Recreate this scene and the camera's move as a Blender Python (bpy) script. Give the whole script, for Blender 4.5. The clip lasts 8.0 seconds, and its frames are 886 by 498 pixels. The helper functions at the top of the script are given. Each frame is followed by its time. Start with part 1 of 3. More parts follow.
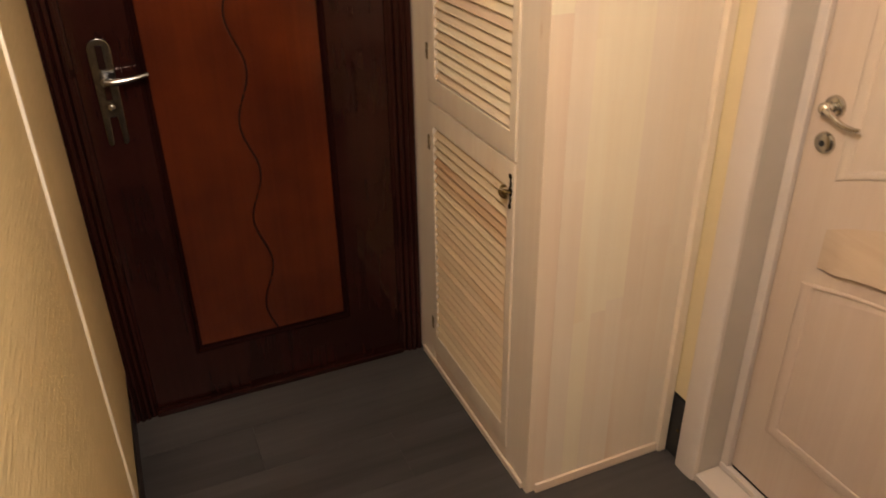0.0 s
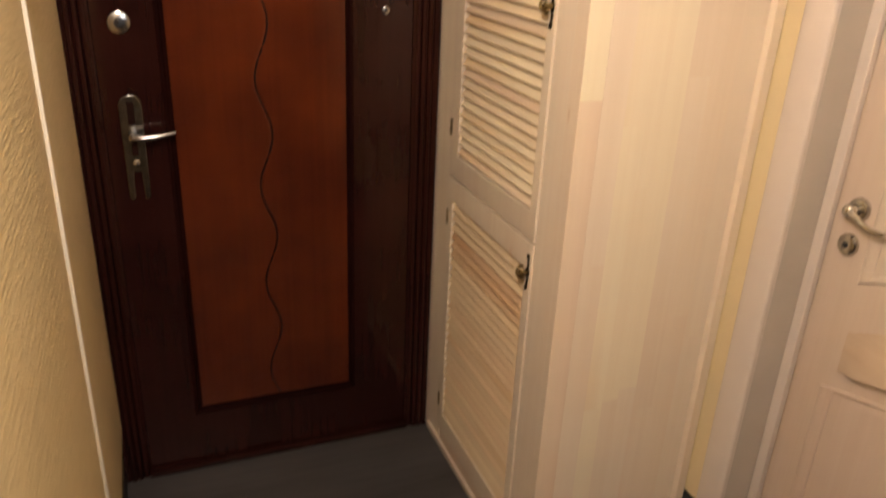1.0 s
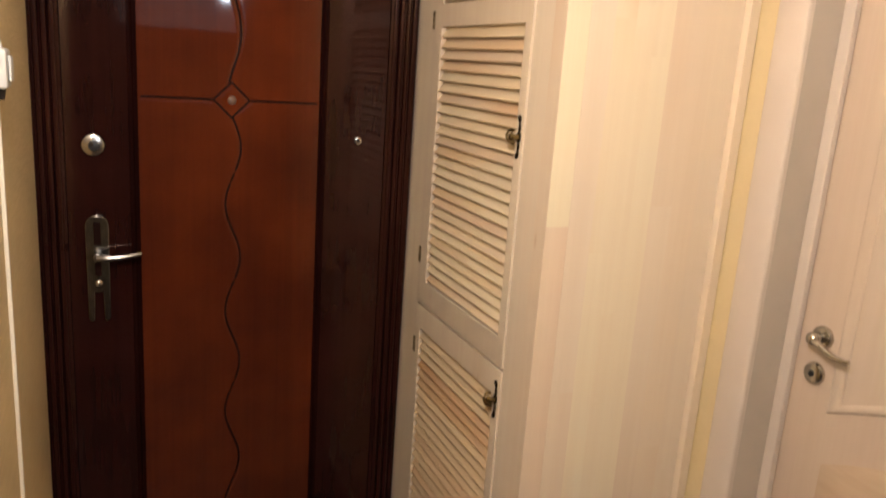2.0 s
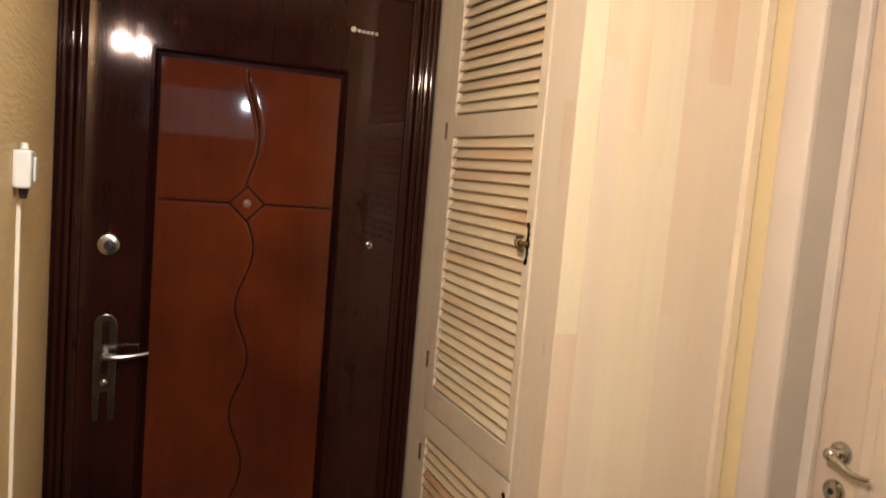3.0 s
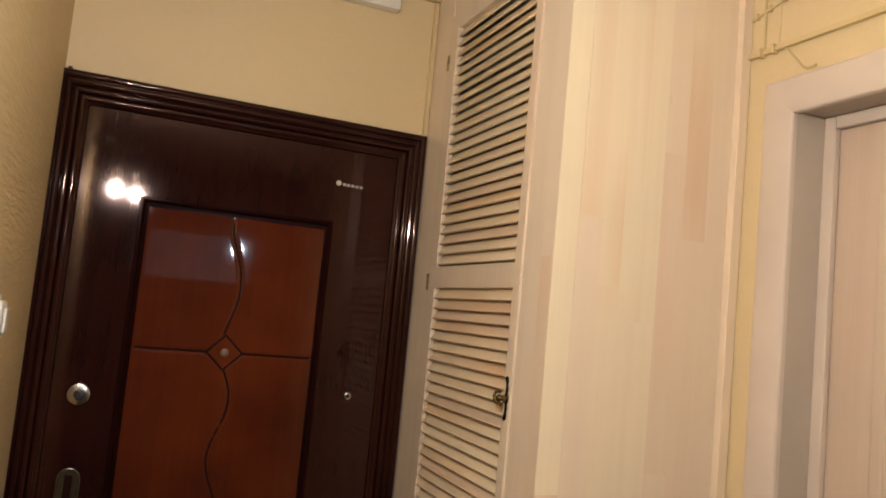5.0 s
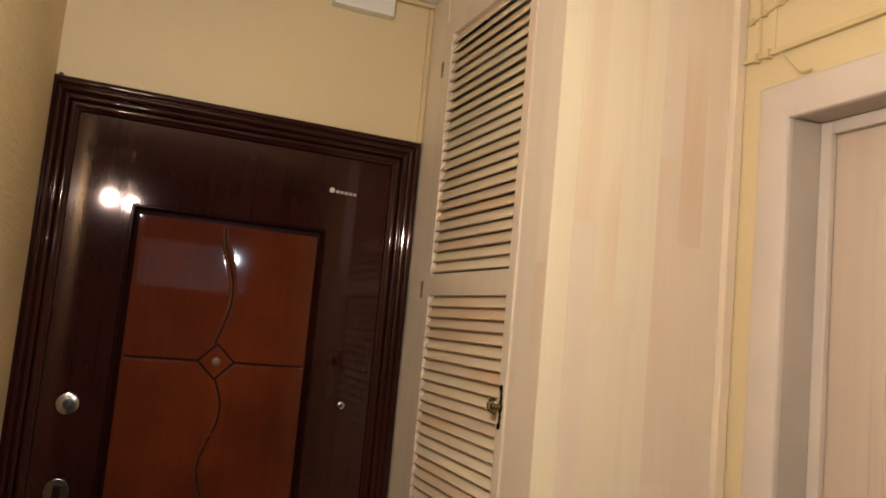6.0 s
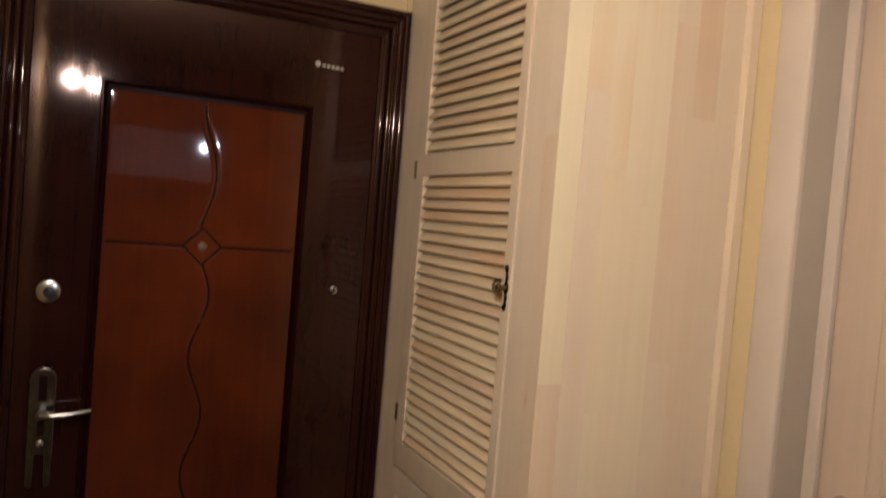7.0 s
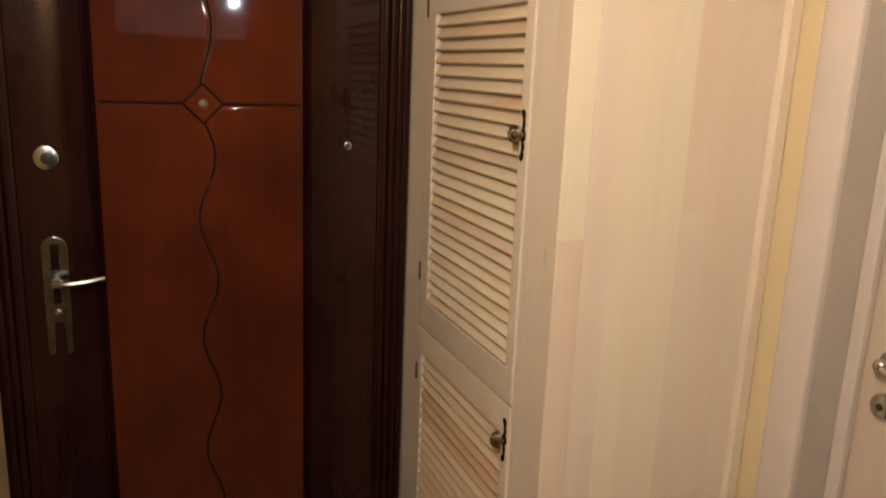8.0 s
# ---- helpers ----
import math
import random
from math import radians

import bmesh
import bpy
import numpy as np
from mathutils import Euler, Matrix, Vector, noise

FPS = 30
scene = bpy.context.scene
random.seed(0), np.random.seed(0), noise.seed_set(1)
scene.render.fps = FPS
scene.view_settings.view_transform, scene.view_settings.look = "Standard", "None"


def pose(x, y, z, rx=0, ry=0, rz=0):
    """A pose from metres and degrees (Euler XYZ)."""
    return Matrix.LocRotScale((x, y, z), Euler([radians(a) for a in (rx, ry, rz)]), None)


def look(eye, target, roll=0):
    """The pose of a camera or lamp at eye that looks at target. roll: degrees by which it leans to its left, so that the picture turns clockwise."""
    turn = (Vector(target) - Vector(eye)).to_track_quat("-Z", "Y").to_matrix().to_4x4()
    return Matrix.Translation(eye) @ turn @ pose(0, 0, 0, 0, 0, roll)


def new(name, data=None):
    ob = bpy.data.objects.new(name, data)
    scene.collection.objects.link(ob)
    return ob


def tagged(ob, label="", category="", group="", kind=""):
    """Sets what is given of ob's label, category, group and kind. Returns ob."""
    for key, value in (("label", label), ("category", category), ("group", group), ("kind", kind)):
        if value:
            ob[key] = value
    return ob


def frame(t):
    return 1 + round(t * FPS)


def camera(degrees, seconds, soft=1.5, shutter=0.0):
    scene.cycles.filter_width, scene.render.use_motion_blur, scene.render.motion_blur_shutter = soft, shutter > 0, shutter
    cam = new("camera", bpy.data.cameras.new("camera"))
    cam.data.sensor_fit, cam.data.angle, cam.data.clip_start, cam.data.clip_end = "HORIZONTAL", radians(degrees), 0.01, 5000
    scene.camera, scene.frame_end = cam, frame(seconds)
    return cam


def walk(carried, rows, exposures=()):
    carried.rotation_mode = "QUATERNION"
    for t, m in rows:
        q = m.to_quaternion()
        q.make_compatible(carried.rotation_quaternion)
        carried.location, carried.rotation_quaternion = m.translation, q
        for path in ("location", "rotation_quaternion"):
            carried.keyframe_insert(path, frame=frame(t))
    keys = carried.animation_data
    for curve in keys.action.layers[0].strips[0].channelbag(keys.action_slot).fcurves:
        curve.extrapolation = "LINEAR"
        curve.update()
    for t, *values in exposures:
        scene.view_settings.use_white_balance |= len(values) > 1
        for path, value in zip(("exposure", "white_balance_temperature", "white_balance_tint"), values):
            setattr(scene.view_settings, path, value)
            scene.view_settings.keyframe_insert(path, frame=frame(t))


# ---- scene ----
cam = camera(60.0, 8.0, soft=1.7, shutter=0.6)
PATH = [
    (0, (-0.772, -2.001, 1.571), (-0.09, -0.39, 0.602), -0.9),
    (0.5, (-0.772, -1.979, 1.585), (-0.139, -0.35, 0.612), 0.9),
    (1, (-0.78, -1.977, 1.571), (-0.088, -0.281, 0.769), 2.6),
    (1.5, (-0.778, -1.975, 1.549), (-0.012, -0.235, 0.928), 3.5),
    (3, (-0.777, -1.981, 1.541), (-0.006, -0.145, 1.347), 4.8),
    (3.5, (-0.762, -1.979, 1.556), (0.001, -0.132, 1.465), 4.9),
    (4, (-0.766, -1.986, 1.565), (-0.006, -0.136, 1.594), 5.2),
    (4.5, (-0.764, -1.986, 1.563), (-0.001, -0.142, 1.689), 5.5),
    (6, (-0.736, -1.973, 1.556), (0.029, -0.136, 1.763), 5.3),
    (6.5, (-0.74, -1.926, 1.548), (0.063, -0.096, 1.635), 4.3),
    (7, (-0.758, -1.872, 1.529), (0.103, -0.068, 1.459), 4.7),
    (7.5, (-0.69, -1.834, 1.514), (0.088, -0.013, 1.232), 3.4),
    (8, (-0.637, -1.789, 1.516), (0.1, 0.015, 1.064), 2.3),
]
walk(cam, [(t, look(eye, target, roll)) for t, eye, target, roll in PATH],
     exposures=[(0.0, 0.26, 6730, 15.5), (0.5, 0.26, 6740, 15.5), (1.5, 0.32, 6340, 14.5), (3.0, 0.20, 6190, 11.5), (3.5, 0.10, 6060, 11.5), (4.5, -0.19, 6150, 12.3),
                (6.0, -0.30, 6200, 11.5), (6.5, -0.41, 6110, 13.5), (7.0, -0.44, 6160, 14), (7.5, -0.17, 6250, 13.3), (8.0, -0.04, 6260, 12.7)])

# ---- light: two warm bulbs of a wall lamp on the side wall, a cool lamp in the room beyond ----
world = bpy.data.worlds.new("world")
scene.world = world
world.use_nodes = True
world.node_tree.nodes["Background"].inputs["Color"].default_value = (0.02, 0.02, 0.025, 1)
world.node_tree.nodes["Background"].inputs["Strength"].default_value = 0.1
BULBS = ((-0.815, -1.68, 1.997), (-0.730, -1.70, 1.986))
ROOM_LAMP = (0.180, -4.9, 1.992)


def bulb_light(name, place, power, colour, radius):
    lamp = new(name, bpy.data.lights.new(name, "POINT"))
    lamp.data.energy, lamp.data.color, lamp.data.shadow_soft_size = power, colour, radius
    lamp.location = place
    return lamp


for n, place in enumerate(BULBS):
    bulb_light("bulb_light", place, (30, 18)[n], (1.0, 0.90, 0.80), 0.024)
bulb_light("room_light", ROOM_LAMP, 34, (0.85, 0.92, 1.0), 0.014)


# ---- materials ----
def nodes_of(name):
    m = bpy.data.materials.new(name)
    m.use_nodes = True
    nt = m.node_tree
    return m, nt, nt.nodes["Principled BSDF"]


def link(nt, a, b):
    nt.links.new(a, b)


def coords(nt, scale, wobble=True):
    """Object coordinates, shifted by a random amount for each object, stretched by scale."""
    tc = nt.nodes.new("ShaderNodeTexCoord")
    mp = nt.nodes.new("ShaderNodeMapping")
    mp.inputs["Scale"].default_value = scale
    if wobble:
        info = nt.nodes.new("ShaderNodeObjectInfo")
        mul = nt.nodes.new("ShaderNodeVectorMath")
        mul.operation = "SCALE"
        mul.inputs[0].default_value = (7.3, 3.1, 5.7)
        link(nt, info.outputs["Random"], mul.inputs["Scale"])
        add = nt.nodes.new("ShaderNodeVectorMath")
        link(nt, tc.outputs["Object"], add.inputs[0])
        link(nt, mul.outputs[0], add.inputs[1])
        link(nt, add.outputs[0], mp.inputs["Vector"])
    else:
        link(nt, tc.outputs["Object"], mp.inputs["Vector"])
    return mp.outputs["Vector"]


def noise_tex(nt, vec, scale, detail=4.0, rough=0.55, distortion=0.0):
    n = nt.nodes.new("ShaderNodeTexNoise")
    n.inputs["Scale"].default_value = scale
    n.inputs["Detail"].default_value = detail
    n.inputs["Roughness"].default_value = rough
    n.inputs["Distortion"].default_value = distortion
    link(nt, vec, n.inputs["Vector"])
    return n.outputs["Fac"]


def ramp(nt, fac, stops):
    r = nt.nodes.new("ShaderNodeValToRGB")
    els = r.color_ramp.elements
    while len(els) < len(stops):
        els.new(0.5)
    for el, (pos, col) in zip(els, stops):
        el.position, el.color = pos, (*col, 1)
    link(nt, fac, r.inputs["Fac"])
    return r.outputs["Color"]


def mix(nt, a, b, fac, mode="MIX"):
    m = nt.nodes.new("ShaderNodeMix")
    m.data_type, m.blend_type = "RGBA", mode
    if isinstance(fac, float):
        m.inputs["Factor"].default_value = fac
    else:
        link(nt, fac, m.inputs["Factor"])
    for sock, v in ((m.inputs[6], a), (m.inputs[7], b)):
        if isinstance(v, tuple):
            sock.default_value = (*v, 1)
        else:
            link(nt, v, sock)
    return m.outputs[2]


def bump(nt, p, height, strength, distance):
    b = nt.nodes.new("ShaderNodeBump")
    b.inputs["Strength"].default_value = strength
    b.inputs["Distance"].default_value = distance
    link(nt, height, b.inputs["Height"])
    link(nt, b.outputs["Normal"], p.inputs["Normal"])


def pine(name, along, light, dark, pink, rough=0.5, knots=0.0, coat=0.0, vary=1.0):
    """Pale sawn or planed pine with its grain along the axis 0, 1 or 2."""
    m, nt, p = nodes_of(name)
    fine = [60.0, 60.0, 60.0]
    fine[along] = 1.6
    broad = [9.0, 9.0, 9.0]
    broad[along] = 0.5
    v1, v2 = coords(nt, fine), coords(nt, broad)
    g1 = noise_tex(nt, v1, 1.0, 5.0, 0.6, 0.3)
    g2 = noise_tex(nt, v2, 1.0, 3.0, 0.5, 0.6)
    col = ramp(nt, g1, [(0.30, dark), (0.62, light)])
    tone = ramp(nt, g2, [(0.35, light), (0.68, pink)])
    col = mix(nt, col, tone, 0.6)
    if knots:
        g3 = noise_tex(nt, coords(nt, [5.0 if a != along else 0.9 for a in range(3)]), 1.3, 1.0, 0.4)
        streak = ramp(nt, g3, [(0.56, (1, 1, 1)), (0.70, (0.80, 0.52, 0.30))])
        col = mix(nt, col, streak, knots, "MULTIPLY")
    vor = nt.nodes.new("ShaderNodeTexVoronoi")
    vor.inputs["Scale"].default_value = 1.0
    link(nt, coords(nt, [9.0 if a != along else 2.6 for a in range(3)]), vor.inputs["Vector"])
    col = mix(nt, col, ramp(nt, vor.outputs["Distance"], [(0.0, (0.66, 0.50, 0.40)), (0.030, (0.88, 0.79, 0.72)), (0.055, (1, 1, 1))]), 0.6, "MULTIPLY")
    info = nt.nodes.new("ShaderNodeObjectInfo")
    shade = ramp(nt, info.outputs["Random"], [(0.0, (0.92, 0.90, 0.87)), (0.4, (1.04, 1.03, 1.0)), (0.7, (1.0, 0.99, 0.95)), (1.0, (0.99, 0.925, 0.885))])
    col = mix(nt, col, shade, vary, "MULTIPLY")
    link(nt, col, p.inputs["Base Color"])
    p.inputs["Roughness"].default_value = rough
    p.inputs["Coat Weight"].default_value = coat
    p.inputs["Coat Roughness"].default_value = 0.35
    bump(nt, p, g1, 0.10, 0.001)
    return m


def painted(name, a, b, rough=0.4, scale=6.0, grain=140.0, strength=0.1, coat=0.0, along=None, gloss=0.5):
    """Paint or paper: two tones in broad stains and a fine relief."""
    m, nt, p = nodes_of(name)
    v = coords(nt, (1, 1, 1), False)
    big = noise_tex(nt, v, scale, 4.0, 0.6)
    link(nt, ramp(nt, big, [(0.35, a), (0.68, b)]), p.inputs["Base Color"])
    if along is None:
        small = noise_tex(nt, v, grain, 3.0, 0.6)
    else:
        st = [grain] * 3
        st[along] = grain * 0.03
        small = noise_tex(nt, coords(nt, st, False), 1.0, 3.0, 0.6)
    p.inputs["Roughness"].default_value = rough
    p.inputs["Coat Weight"].default_value = coat
    p.inputs["Coat Roughness"].default_value = 0.06
    p.inputs["Specular IOR Level"].default_value = gloss
    bump(nt, p, small, strength, 0.002)
    return m


def metal(name, colour, rough, stain=0.2):
    m, nt, p = nodes_of(name)
    n = noise_tex(nt, coords(nt, (1, 1, 1), False), 60.0, 3.0)
    dark = tuple(c * (1 - stain) for c in colour)
    link(nt, ramp(nt, n, [(0.35, dark), (0.65, colour)]), p.inputs["Base Color"])
    p.inputs["Metallic"].default_value = 1.0
    p.inputs["Roughness"].default_value = rough
    return m


def wallpaper(name, a, b, relief, scale, hollow_mix=0.55, along=1.0):
    """Papered wall: broad stains and an embossed relief of rounded lumps, darker in its hollows."""
    m, nt, p = nodes_of(name)
    v = coords(nt, (1, 1, 1), False)
    lumps = coords(nt, (1, along, 1), False)
    big = noise_tex(nt, v, 2.2, 3.0, 0.6)
    cells = noise_tex(nt, lumps, scale, 2.0, 0.5, 0.4)
    hollow_tone = ramp(nt, cells, [(0.36, tuple(c * 0.90 for c in a)), (0.64, b)])
    link(nt, mix(nt, ramp(nt, big, [(0.3, a), (0.7, b)]), hollow_tone, hollow_mix), p.inputs["Base Color"])
    p.inputs["Roughness"].default_value = 0.62
    bump(nt, p, cells, relief, 0.004)
    return m


def lacquer(name, dark, light, along=2, rough=0.13, coat=0.0, wavy=0.05, grain=0.55, gloss=0.34, tint=(1, 1, 1)):
    """Glossy printed wood grain on pressed steel, not quite flat."""
    m, nt, p = nodes_of(name)
    st = [70.0, 70.0, 70.0]
    st[along] = 2.0
    g = noise_tex(nt, coords(nt, st, False), 1.0, 5.0, 0.65, 0.4)
    big = noise_tex(nt, coords(nt, (1, 1, 1), False), 3.0, 3.0)
    col = mix(nt, ramp(nt, g, [(0.32, dark), (0.72, light)]), ramp(nt, big, [(0.3, dark), (0.7, light)]), 1 - grain)
    link(nt, col, p.inputs["Base Color"])
    p.inputs["Roughness"].default_value = rough
    p.inputs["Specular IOR Level"].default_value = gloss
    p.inputs["Specular Tint"].default_value = (*tint, 1)
    bump(nt, p, noise_tex(nt, coords(nt, (1, 1, 1), False), 9.0, 2.0), wavy, 0.004)
    return m


def laminate(name):
    m, nt, p = nodes_of(name)
    g = noise_tex(nt, coords(nt, (2.0, 55.0, 55.0)), 1.0, 6.0, 0.65, 0.5)
    g2 = noise_tex(nt, coords(nt, (1.2, 7.0, 7.0)), 1.0, 3.0, 0.5, 0.3)
    col = mix(nt, ramp(nt, g, [(0.3, (0.029, 0.027, 0.027)), (0.7, (0.066, 0.062, 0.062))]),
              ramp(nt, g2, [(0.35, (0.032, 0.029, 0.028)), (0.7, (0.084, 0.078, 0.077))]), 0.55)
    info = nt.nodes.new("ShaderNodeObjectInfo")
    col = mix(nt, col, ramp(nt, info.outputs["Random"], [(0, (0.93, 0.93, 0.94)), (1, (1.04, 1.02, 1.0))]), 1.0, "MULTIPLY")
    link(nt, col, p.inputs["Base Color"])
    p.inputs["Roughness"].default_value = 0.42
    bump(nt, p, g, 0.15, 0.001)
    return m


CREAM, TAN, PINK = (0.74, 0.645, 0.52), (0.675, 0.56, 0.44), (0.71, 0.59, 0.49)
M_PINE_V = pine("pine_upright", 2, CREAM, TAN, PINK, 0.45, 0.15, 0.1)
M_PINE_POST = pine("pine_post", 2, (0.74, 0.64, 0.515), (0.68, 0.57, 0.445), (0.715, 0.60, 0.485), 0.45, 0.1, 0.1, 0.1)
M_PINE_CREAM = pine("pine_cream", 2, (0.765, 0.68, 0.525), (0.705, 0.60, 0.45), (0.745, 0.64, 0.485), 0.45, 0.3, 0.1, 0.16)
M_PINE_SAP = pine("pine_sapwood", 2, (0.775, 0.70, 0.53), (0.72, 0.63, 0.455), (0.76, 0.67, 0.50), 0.45, 0.0, 0.1, 0.1)
M_PINE_ROSE = pine("pine_rose", 2, (0.735, 0.625, 0.495), (0.67, 0.545, 0.42), (0.715, 0.59, 0.465), 0.45, 0.3, 0.1, 0.14)
M_PINE_PINK = pine("pine_pink", 2, (0.715, 0.585, 0.455), (0.645, 0.50, 0.375), (0.69, 0.545, 0.42), 0.45, 0.2, 0.1, 0.1)
M_PINE_H = pine("pine_level", 1, CREAM, TAN, PINK, 0.45, 0.25, 0.1)
M_PINE_X = pine("pine_across", 0, CREAM, TAN, PINK, 0.45, 0.2, 0.1)
M_SLAT = pine("pine_slat", 1, (0.74, 0.64, 0.475), (0.665, 0.545, 0.375), (0.71, 0.58, 0.425), 0.5, 0.35)
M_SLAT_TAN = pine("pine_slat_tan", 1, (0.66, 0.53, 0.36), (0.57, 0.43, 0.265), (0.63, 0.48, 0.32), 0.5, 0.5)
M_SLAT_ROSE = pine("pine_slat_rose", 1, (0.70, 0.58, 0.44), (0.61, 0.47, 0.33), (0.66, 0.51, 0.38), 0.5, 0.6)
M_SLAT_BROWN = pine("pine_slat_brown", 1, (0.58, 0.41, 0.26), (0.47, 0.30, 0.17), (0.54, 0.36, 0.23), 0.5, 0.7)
M_PALE_DOOR = pine("whitewashed_pine", 2, (0.55, 0.465, 0.395), (0.485, 0.395, 0.32), (0.52, 0.415, 0.35), 0.42, 0.1, 0.15)
M_PALE_DOOR_H = pine("whitewashed_pine_level", 1, (0.50, 0.385, 0.29), (0.40, 0.285, 0.20), (0.47, 0.34, 0.255), 0.42, 0.3, 0.15)
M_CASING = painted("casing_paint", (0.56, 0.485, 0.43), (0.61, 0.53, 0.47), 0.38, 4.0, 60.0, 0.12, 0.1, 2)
# casing paint toned down and greyed: the reveal's shade is in this colour
M_JAMB = painted("jamb_paint_shaded", (0.44, 0.39, 0.335), (0.49, 0.43, 0.37), 0.5, 5.0, 60.0, 0.12, 0.0, 2)
M_PAPER_RELIEF = wallpaper("relief_wallpaper", (0.595, 0.47, 0.25), (0.655, 0.525, 0.295), 0.40, 130.0, 0.35, 0.12)
M_PAPER_PLAIN = wallpaper("smooth_wallpaper", (0.62, 0.50, 0.295), (0.64, 0.52, 0.315), 0.04, 90.0, 0.15)
M_CEILING = painted("ceiling_paint", (0.78, 0.72, 0.60), (0.82, 0.77, 0.66), 0.7, 2.0, 90.0, 0.06)
M_MAHOGANY = lacquer("dark_mahogany", (0.0110, 0.0028, 0.0023), (0.028, 0.0074, 0.0058), 2, 0.060, 0.0, 0.02, 0.35, 0.36, (1.0, 0.77, 0.68))
M_MAHOGANY_H = lacquer("dark_mahogany_level", (0.0110, 0.0028, 0.0023), (0.028, 0.0074, 0.0058), 0, 0.060, 0.0, 0.02, 0.35, 0.36, (1.0, 0.77, 0.68))
M_ORANGE = lacquer("amber_panel", (0.040, 0.0078, 0.0040), (0.112, 0.0215, 0.0062), 2, 0.036, 0.0, 0.02, 0.2, 0.42)
# inset frame, a little darker than the mahogany of the leaf
M_INSET = lacquer("inset_frame_dark", (0.008, 0.0022, 0.0018), (0.016, 0.0042, 0.0034), 2, 0.16, 0.0, 0.02, 0.3, 0.03, (1.0, 0.74, 0.72))
# near-black brown that stands for the shade in grooves and slots
M_GROOVE = painted("groove_shade", (0.010, 0.004, 0.003), (0.020, 0.007, 0.005), 0.4, 8.0, 90.0, 0.03, 0.0, None, 0.05)
M_CHROME = metal("worn_nickel", (0.62, 0.58, 0.52), 0.18, 0.25)
M_SATIN = metal("satin_nickel", (0.24, 0.22, 0.195), 0.20, 0.35)
M_LEVER = metal("dull_nickel", (0.29, 0.265, 0.235), 0.24, 0.25)
M_BRASS = metal("aged_brass", (0.30, 0.21, 0.09), 0.30, 0.7)
M_HINGE = metal("dull_brass", (0.50, 0.39, 0.23), 0.5, 0.6)
M_BRONZE = metal("dark_bronze", (0.10, 0.075, 0.042), 0.24, 0.6)
M_SHELL = painted("pale_plastic", (0.72, 0.70, 0.64), (0.77, 0.75, 0.69), 0.4, 9.0, 80.0, 0.03)
M_CHANNEL = painted("aged_channel", (0.69, 0.62, 0.49), (0.74, 0.67, 0.54), 0.5)
M_BLACK = painted("black_plastic", (0.010, 0.010, 0.011), (0.018, 0.017, 0.017), 0.45)
M_WHITE = painted("white_plastic", (0.58, 0.57, 0.53), (0.64, 0.63, 0.59), 0.35, 9.0, 80.0, 0.03)
M_CABLE = painted("painted_cable", (0.55, 0.44, 0.23), (0.61, 0.49, 0.27), 0.5)
M_SKIRT = painted("dark_baseboard", (0.020, 0.015, 0.013), (0.035, 0.026, 0.022), 0.4, 5.0, 50.0, 0.1)
M_STUD = painted("worn_stud", (0.10, 0.055, 0.035), (0.16, 0.10, 0.07), 0.3)
M_BADGE = metal("badge_metal", (0.50, 0.47, 0.41), 0.35, 0.1)
M_FLOOR = laminate("dark_laminate")
M_JOINT = painted("floor_joint", (0.012, 0.011, 0.011), (0.02, 0.018, 0.017), 0.8)
# for unseen walls: dark tone picked to keep the door's reflections dim
M_DIM = painted("unseen_wall_dark", (0.10, 0.075, 0.05), (0.14, 0.105, 0.07), 0.7)
M_ROOM = painted("cool_room_paint", (0.70, 0.71, 0.70), (0.76, 0.77, 0.76), 0.7)


# ---- building helpers ----
def box(bm, x0, x1, y0, y1, z0, z1, bevel=0.0, segments=2):
    out = bmesh.ops.create_cube(bm, size=1)
    for v in out["verts"]:
        v.co = Vector(((x0 + x1) / 2 + v.co.x * (x1 - x0), (y0 + y1) / 2 + v.co.y * (y1 - y0), (z0 + z1) / 2 + v.co.z * (z1 - z0)))
    if bevel:
        edges = {e for v in out["verts"] for e in v.link_edges}
        bmesh.ops.bevel(bm, geom=list(edges), offset=bevel, segments=segments, affect="EDGES", profile=0.5)
    return bm


def boxed(*sizes, bevel=0.0):
    return box(bmesh.new(), *sizes, bevel=bevel)


def disc(bm, centre, axis, r0, r1, length, n=24, bevel=0.0):
    """A round plug that starts at centre and runs along axis."""
    a = Vector(axis).normalized()
    m = Matrix.Translation(Vector(centre) + a * length / 2) @ a.to_track_quat("Z", "Y").to_matrix().to_4x4()
    out = bmesh.ops.create_cone(bm, cap_ends=True, segments=n, radius1=r0, radius2=r1, depth=length, matrix=m)
    if bevel:
        rim = [e for e in {e for v in out["verts"] for e in v.link_edges} if len(e.link_faces) == 2 and any(len(f.verts) > 4 for f in e.link_faces)]
        bmesh.ops.bevel(bm, geom=rim, offset=bevel, segments=2, affect="EDGES", profile=0.5)
    return bm


def ball(bm, centre, r, squash=(1, 1, 1), n=20):
    m = Matrix.Translation(centre) @ Matrix.Diagonal((*squash, 1))
    bmesh.ops.create_uvsphere(bm, u_segments=n, v_segments=n // 2 + 2, radius=r, matrix=m)
    return bm


